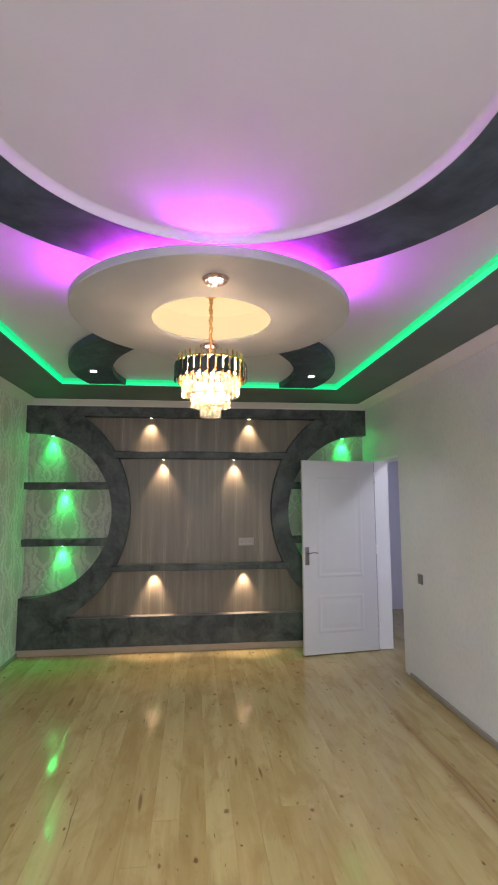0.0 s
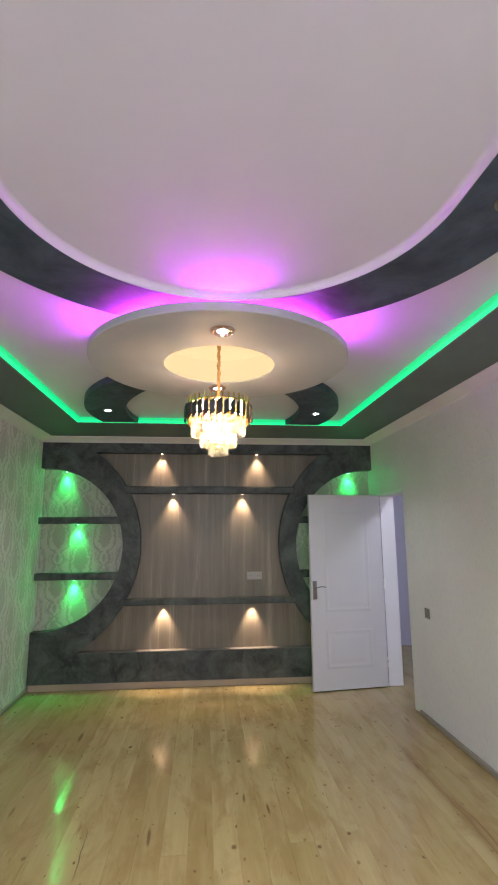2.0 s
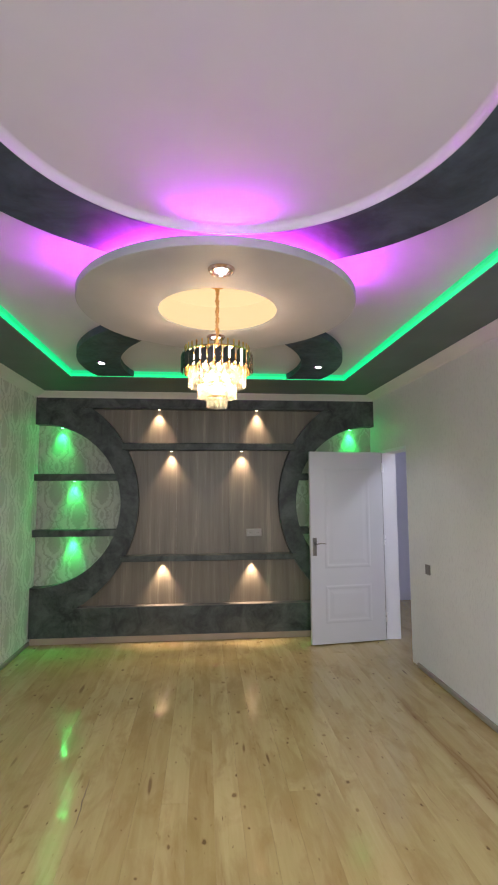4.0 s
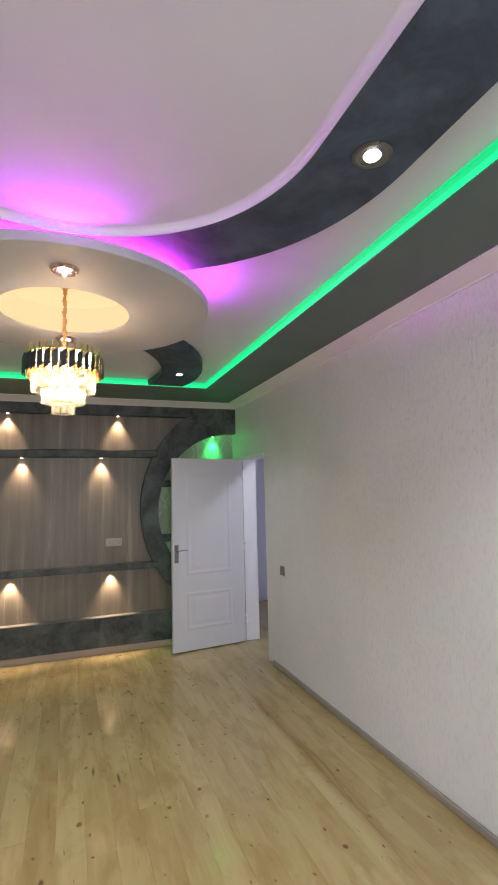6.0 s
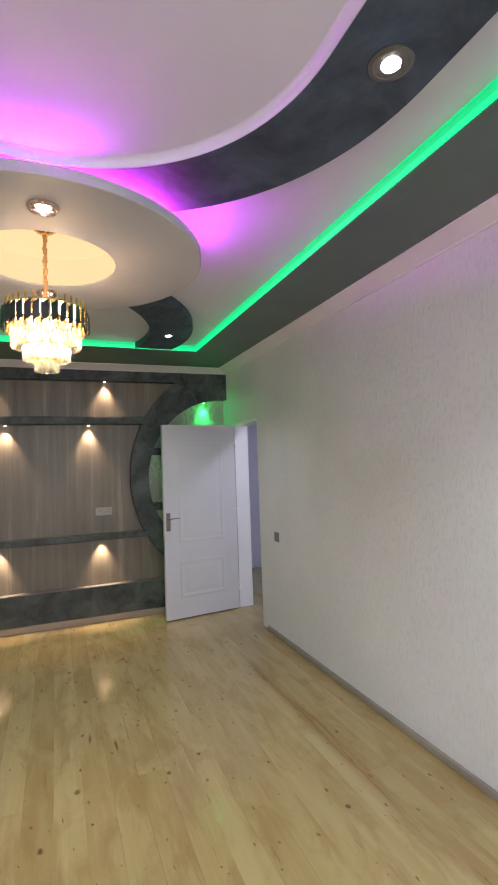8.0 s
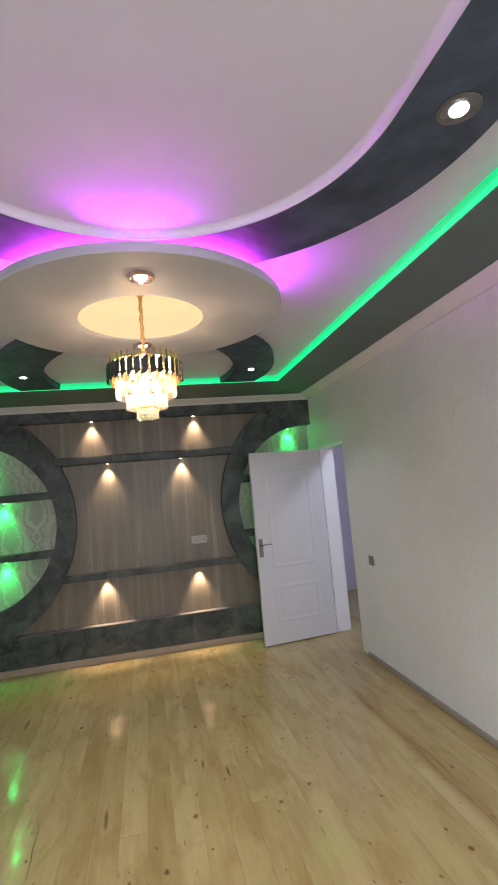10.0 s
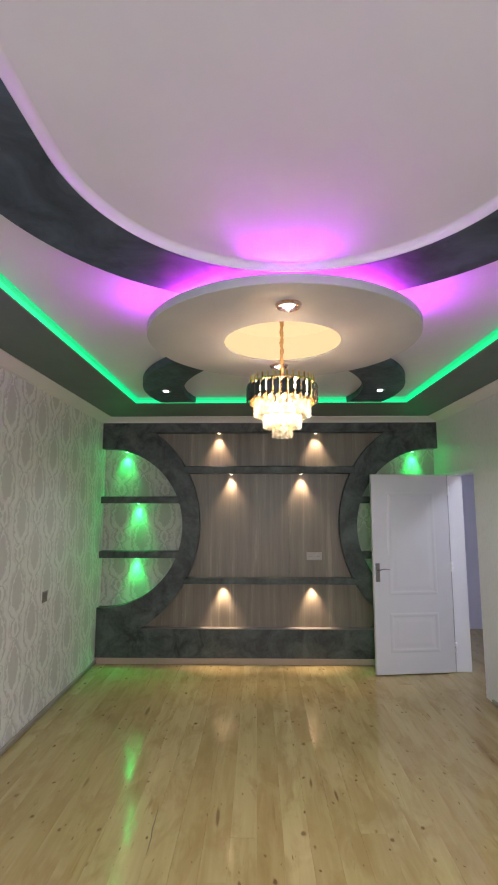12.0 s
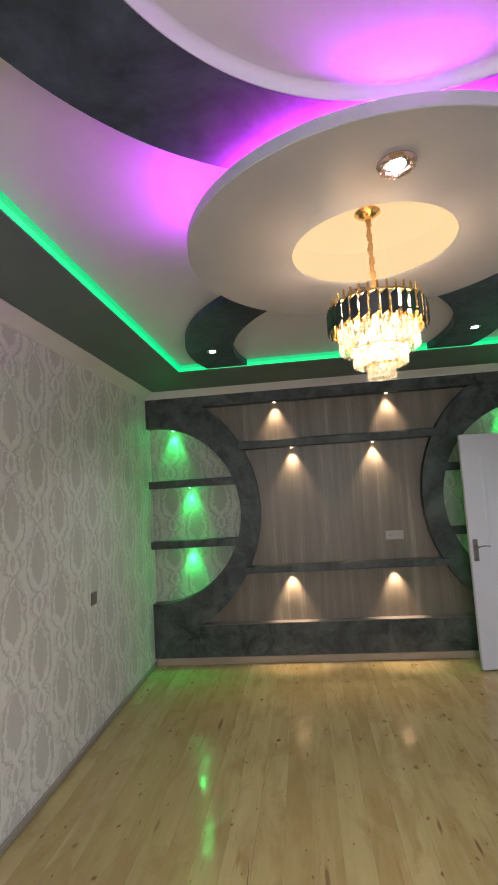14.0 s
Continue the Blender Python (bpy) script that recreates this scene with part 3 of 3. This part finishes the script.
# ---- lights ----
def spotlight(x, y, z, r, lens, colour, power, angle, name, label, group, tilt=0.0, chunky=False, spill=0.0, rim=None, k=0.6):
    t = thing(name, (x, y, z), label, "spotlight", group)
    if chunky:
        part("rim", lathe([(r * 0.66, -0.002), (r * 0.74, -0.014), (r * 0.9, -0.012), (r * 1.05, -0.004), (r * 1.05, -0.0005)], (x, y, z), 32), ROSE, t, "rosy mirrored crystal rim")
        for i in range(20):
            a = 2 * math.pi * i / 20
            bead = lathe([(0.002, -0.003), (0.0075, 0.0), (0.003, 0.004)], (x + r * 0.86 * math.cos(a), y + r * 0.86 * math.sin(a), z - 0.0135), 6)
            part("crystal_bead", bead, (ROSE, CHROME)[i % 2], t)
    else:
        part("rim", lathe([(r * 0.7, -0.001), (r * 0.8, -0.006), (r, -0.004), (r, -0.0005)], (x, y, z), 24), rim or CHROME, t)
    part("reflector", lathe([(r * 0.8, -0.0045), (r * k, -0.0025), (r * k, -0.001), (r * 0.8, -0.001)], (x, y, z), 24), rim or CHROME, t)
    part("lens", lathe([(r * k, -0.0027), (r * (k - 0.04), -0.008), (0.002, -0.0105)], (x, y, z), 20), lens, t)
    ob, data = lamp("spot_lamp", "SPOT", look((x, y, z - 0.012), (x, y + tilt, z - 1)), power, colour, t)
    data.spot_size, data.spot_blend, data.shadow_soft_size = radians(angle), 0.8, 0.012
    if spill:
        ob, data = lamp("spill_lamp", "POINT", pose(x, y - 0.078, z - 0.03), spill, colour, t)
        data.shadow_soft_size = 0.012
    return t


for x, z in ((-0.40, BEAM), (0.70, BEAM), (-0.26, 2.035), (0.527, 2.035), (-0.339, 0.833), (0.633, 0.833)):
    spotlight(x, 5.588, z, 0.024, LENS_WARM, (1.0, 0.74, 0.53), 43, 76, "shelf_spotlight", "small warm recessed spotlight under a shelf", "warm shelf spotlights", 0.06)
for s in (-1, 1):
    for x, z in ((-1.46, NCZ + math.sqrt(NR * NR - (-1.46 - NCX) ** 2)), (-1.31, 1.703), (-1.315, 1.105)):
        x = x if s < 0 else 2 * MID - x
        spotlight(x, 5.622, z, 0.024, LENS_GREEN, GREEN, 32, 76, "niche_spotlight", "small green recessed spotlight in a niche", "green niche spotlights", 0.1, False, 0.85)
for x, y, z in ((MID - 0.872, 1.228, RZ), (MID + 0.872, 1.228, RZ), (MID - 0.926, 4.21, BZ), (MID + 0.926, 4.21, BZ)):
    near = y < 2
    spotlight(x, y, z, 0.06 if near else 0.045, LENS_COOL, COOL, 90 if near else 40, 118, "ceiling_spotlight", "recessed cool white spotlight in a dark band", "band spotlights",
              rim=NICKEL if near else None, k=0.45 if near else 0.55)
for y in (2.127, 3.066):
    spotlight(DC[0], y, DZ0, 0.055, LENS_COOL, COOL, 34, 120, "disc_spotlight", "recessed spotlight with a crystal chrome rim in the disc", "disc spotlights", 0, True, k=0.48)
hall_lamp = thing("hall_lamp", (3.0, 4.5, 2.7), "flat white hall ceiling lamp", "ceiling lamp")
part("diffuser", box(2.8, 3.2, 4.3, 4.7, 2.66, 2.699, 0.01), glow("hall lamp diffuser", (0.8, 0.83, 1.0), 46), hall_lamp)

# ---- chandelier ----
CX, CY = DC[0] - 0.003, 2.66
ch = thing("chandelier", (CX, CY, 2.02), "tiered crystal chandelier with black plates and gold rods, lit", "chandelier")
part("canopy", lathe([(0.05, -0.007), (0.052, -0.012), (0.036, -0.024), (0.016, -0.032), (0.012, -0.042)], (CX, CY, CEIL), 28), GOLD, ch, smooth=False)
bm = bmesh.new()
turns, n = 60, 8
prev = None
for i in range(turns + 1):
    z = CEIL - 0.04 - (CEIL - 0.04 - 2.328) * i / turns
    r = 0.0095 + 0.002 * math.sin(i * 1.9) + 0.002 * math.sin(i * 0.7)
    off = 0.0015 * math.sin(i * 0.5)
    row = [bm.verts.new((CX + off + r * math.cos(2 * math.pi * k / n + i * 0.35), CY + r * math.sin(2 * math.pi * k / n + i * 0.35), z)) for k in range(n)]
    if prev:
        for k in range(n):
            bm.faces.new((prev[k], prev[(k + 1) % n], row[(k + 1) % n], row[k]))
    prev = row
FABRIC = paint("gold fabric cable sleeve", (0.62, 0.33, 0.12), 0.6, 90, 0.3, 0.2)
part("cable", bm, FABRIC, ch, "cable in a ruched gold fabric sleeve", True)


def hoop(r, z, t, name="hoop"):
    part(name, ribbon(arc(CX, CY, r - t, 0, 354, 59), arc(CX, CY, r + t, 0, 354, 59), z, z + 0.008), GOLD, ch)


hoop(0.172, 2.322, 0.004), hoop(0.172, 2.25, 0.004), hoop(0.142, 2.24, 0.004), hoop(0.094, 2.152, 0.004), hoop(0.05, 2.085, 0.004)
for i in range(3):
    a = radians(60 * i)
    bm = box(-0.17, 0.17, -0.004, 0.004, 2.322, 2.33)
    bmesh.ops.rotate(bm, verts=bm.verts, cent=(0, 0, 0), matrix=Matrix.Rotation(a, 3, "Z"))
    bmesh.ops.translate(bm, verts=bm.verts, vec=(CX, CY, 0))
    part("spoke", bm, GOLD, ch)


jig = random.Random(3)


def around(name, make, mat, count, r, z, label="", twist=0.0, phase=0.0):
    """Like pieces hung on a circle: one mesh, many objects."""
    me = None
    for i in range(count):
        a = 2 * math.pi * (i + phase) / count
        if me is None:
            bm = make()
            bmesh.ops.recalc_face_normals(bm, faces=bm.faces)
            me = bpy.data.meshes.new(name)
            bm.to_mesh(me)
            bm.free()
            me.materials.append(mat)
        ob = new(name, me)
        ob.parent = ch
        ob.matrix_basis = pose(r * math.cos(a), r * math.sin(a), z - 2.02, 0, 0, math.degrees(a) + twist + jig.uniform(-9, 9) * (name == "crystal"))
        if i == 0:
            tagged(ob, label)


def crystal(w, h, d):
    """A cut prism that hangs from its top, with bevelled corners and a flat foot."""
    def make():
        bm = bmesh.new()
        rings = []
        for k, zz in ((0.7, 0), (1, -0.06), (1, -0.95), (0.8, -1)):
            ring = [(-d / 2, -w / 4), (0, -w / 2), (d / 2, -w / 4), (d / 2, w / 4), (0, w / 2), (-d / 2, w / 4)]
            rings.append([bm.verts.new((x * k, y * k, zz * h)) for x, y in ring])
        for a, b in zip(rings, rings[1:]):
            for i in range(6):
                bm.faces.new((a[i], a[(i + 1) % 6], b[(i + 1) % 6], b[i]))
        bm.faces.new(rings[0]), bm.faces.new(rings[-1])
        return bm
    return make


def plate():
    bm = box(-0.003, 0.003, -0.0145, 0.0145, -0.066, 0.014, 0.002)
    for v in bm.verts:
        v.co.z += v.co.y * 0.75
    return bm


around("plate", plate, SMOKE, 32, 0.188, 2.298, "smoked black glass plate", 12)
around("gold_rod", lambda: lathe([(0.003, -0.1), (0.0045, -0.096), (0.0045, 0.046), (0.003, 0.05)], (0, 0, 0), 8), GOLD, 32, 0.17, 2.312, "thin gold rod", 0, 0.5)
around("crystal", crystal(0.026, 0.1, 0.012), CRYSTAL, 32, 0.148, 2.245, "clear crystal prism")
around("crystal", crystal(0.026, 0.073, 0.012), CRYSTAL, 22, 0.098, 2.158, "clear crystal prism")
around("crystal", crystal(0.024, 0.062, 0.012), CRYSTAL, 12, 0.05, 2.097, "clear crystal prism")
around("candle_bulb", lambda: lathe([(0.004, -0.03), (0.011, -0.02), (0.013, 0.0), (0.008, 0.02), (0.002, 0.034)], (0, 0, 0), 14), BULB, 10, 0.135, 2.305, "lit warm candle bulb", 0, 0.3)
around("bulb", lambda: lathe([(0.004, -0.03), (0.011, -0.02), (0.013, 0.0), (0.008, 0.02), (0.002, 0.034)], (0, 0, 0), 14), BULB, 5, 0.06, 2.19, "lit warm bulb", 0, 0.3)
ob, data = lamp("chandelier_lamp", "POINT", pose(CX, CY, 2.29), 4.5, (1.0, 0.58, 0.3), ch)
data.shadow_soft_size = 0.012
ob, data = lamp("chandelier_lower_lamp", "POINT", pose(CX, CY, 2.17), 4.6, (1.0, 0.86, 0.68), ch)
data.shadow_soft_size = 0.03

# ---- door ----
HX, HY = XR - 0.016, DY1 - 0.035
frame_ob = thing("door_frame", (XR + 0.1, DY1, 0), "white lacquered door frame lining the opening", "door frame", kind="structure")
part("jamb", box(XR - 0.008, XR + 0.165, DY1 - 0.03, DY1 - 0.001, 0, DZ), JAMB_LIT, frame_ob)
part("jamb", box(XR + 0.004, XR + 0.165, DY0 + 0.001, DY0 + 0.014, 0, DZ), JAMB_LIT, frame_ob)
part("head", box(XR - 0.008, XR + 0.165, DY0 + 0.014, DY1 - 0.03, DZ - 0.03, DZ - 0.001), JAMB_LIT, frame_ob)
door = thing("door_1", (HX, HY, 0), "white panelled door standing wide open", "door", kind="structure")
W, T, HGT = 0.83, 0.04, 2.0


def leaf_box(x0, x1, y0, y1, z0, z1, bevel=0.0, bm=None):
    return box(HX + x0, HX + x1, HY + y0, HY + y1, z0, z1, bevel, bm)


def moulding(x0, x1, z0, z1, y):
    """A raised bead round a sunk door panel."""
    bm = bmesh.new()
    steps = [(0.0, 0.0032), (0.014, 0.0002), (0.026, 0.0), (0.042, 0.0026), (0.056, 0.0026), (0.09, 0.0004)]
    loops = []
    for o, h in steps:
        loops.append([bm.verts.new((HX + a, HY + y + 0.0004 + h * 0.85, b)) for a, b in ((x0 + o, z0 + o), (x1 - o, z0 + o), (x1 - o, z1 - o), (x0 + o, z1 - o))])
    for a, b in zip(loops, loops[1:]):
        for i in range(4):
            bm.faces.new((a[i], a[(i + 1) % 4], b[(i + 1) % 4], b[i]))
    bm.faces.new(loops[-1])
    return bm


leaf = part("leaf", leaf_box(-W, 0, -T, 0, 0.01, HGT, 0.003), LEAF_SHADED, door)
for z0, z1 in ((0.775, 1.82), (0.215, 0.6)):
    part("door_panel", moulding(-W + 0.155, -0.155, z0, z1, -T - 0.0035), LEAF_SHADED, door)
handle = part("lock_plate", leaf_box(-W + 0.02, -W + 0.065, -T - 0.008, -T - 0.001, 0.91, 1.095, 0.004), NICKEL, door, "dark nickel lock plate")
bm = lathe([(0.009, 0), (0.009, 0.045)], (0, 0, 0), 12)
bmesh.ops.rotate(bm, verts=bm.verts, cent=(0, 0, 0), matrix=Matrix.Rotation(radians(90), 3, "X"))
bmesh.ops.translate(bm, verts=bm.verts, vec=(HX - W + 0.043, HY - T - 0.006, 1.03))
for i in range(8):                       # the lever's grip bows and droops towards its tip
    u, w = i / 8, (i + 1) / 8
    z = 1.031 + 0.012 * math.sin(2.6 * u) - 0.006 * u
    box(HX - W + 0.036 + 0.115 * u, HX - W + 0.038 + 0.115 * w, HY - T - 0.056, HY - T - 0.046, z - 0.007 + 0.003 * u, z + 0.006 - 0.002 * u, 0.002, bm)
part("lever", bm, NICKEL, door, "nickel lever handle")
for z in (0.25, 1.05, 1.83):
    part("hinge", lathe([(0.009, -0.05), (0.012, -0.047), (0.012, 0.047), (0.009, 0.05)], (HX + 0.004, HY - T - 0.01, z), 12), BRIGHT, door, "bright nickel hinge barrel")
# Dark strip drawn as the shaded gap between leaf and jamb.
part("gap_shade", leaf_box(0.001, 0.004, -T + 0.001, -T + 0.012, 0.012, HGT - 0.004), NICKEL, door, "dark strip standing in for the shaded gap at the hinge side")
door.rotation_euler = (0, 0, radians(7))

# ---- small fittings ----
def switch(x, y, z, s, label):
    t = thing("light_switch", (x, y, z), label, "switch", "light switches")
    part("plate", box(min(x, x + s * 0.009), max(x, x + s * 0.009), y - 0.043, y + 0.043, z - 0.043, z + 0.043, 0.003), PLATE, t)
    for o in (-0.017, 0.017):
        part("rocker", box(min(x + s * 0.0092, x + s * 0.013), max(x + s * 0.0092, x + s * 0.013), y + o - 0.015, y + o + 0.015, z - 0.03, z + 0.03, 0.0015), PLATE, t)


switch(XR, 4.27, 0.9, -1, "grey brown double light switch on the pale wall")
switch(XL, 4.18, 0.935, 1, "grey brown double light switch on the damask wall")
sock = thing("wall_socket", (0.665, PANEL, 1.12), "pale double wall socket on the wood panel", "socket")
part("plate", box(0.58, 0.75, PANEL - 0.01, PANEL - 0.0005, 1.078, 1.162, 0.003), OUTLET, sock)
for x in (0.623, 0.707):
    bm = lathe([(0.03, 0.0), (0.03, 0.004), (0.026, 0.004), (0.024, -0.004)], (0, 0, 0), 24)
    bmesh.ops.rotate(bm, verts=bm.verts, cent=(0, 0, 0), matrix=Matrix.Rotation(radians(90), 3, "X"))
    bmesh.ops.translate(bm, verts=bm.verts, vec=(x, PANEL - 0.0105, 1.12))
    face = part("socket_face", bm, OUTLET, sock)
    for o in (-0.009, 0.009):
        part("pin_hole", box(x + o - 0.0025, x + o + 0.0025, PANEL - 0.0108, PANEL - 0.0102, 1.1175, 1.1225), SMOKE, face)

# split in a board of the floor
bm = bmesh.new()
rows = []
for i in range(13):
    k = i / 12
    cx = -0.509 - 0.02 * k * k + 0.003 * math.sin(9 * k) + 0.0015 * math.sin(23 * k)
    w = 0.0022 * math.sin(math.pi * min(0.96, k + 0.03)) ** 0.6
    rows.append([bm.verts.new((cx + o * w, 2.66 + 0.4 * k, z)) for o, z in ((-1, 0.0006), (0, 0.0009), (1, 0.0006))])
for a, b in zip(rows, rows[1:]):
    bm.faces.new((a[0], a[1], b[1], b[0])), bm.faces.new((a[1], a[2], b[2], b[1]))
part("crack", bm, paint("dark split wood", (0.07, 0.04, 0.018), 0.7), floor, "dark split along a board")

# ---- planks, last ----
rng = random.Random(7)
PW = 0.134
x = XL
while x < XR - 0.002:
    x1 = min(x + PW, XR)
    y = YF - rng.random() * 1.6
    heart = 1.45 < x < 1.7
    while y < YB:
        ln = 3.4 + rng.random() * 1.4
        y0, y1 = max(y, YF), min(y + ln, YB)
        if y1 - y0 > 0.05:
            bm = box(x + 0.0003, x1 - 0.0003, y0 + 0.0003, y1 - 0.0003, -0.02, 0.0)
            for v in bm.verts:
                if v.co.z > -0.01:
                    v.co.z += rng.uniform(-0.0004, 0.0004)
            p = part("plank", bm, HEART if heart else PINE, floor)
        y += ln
    x = x1
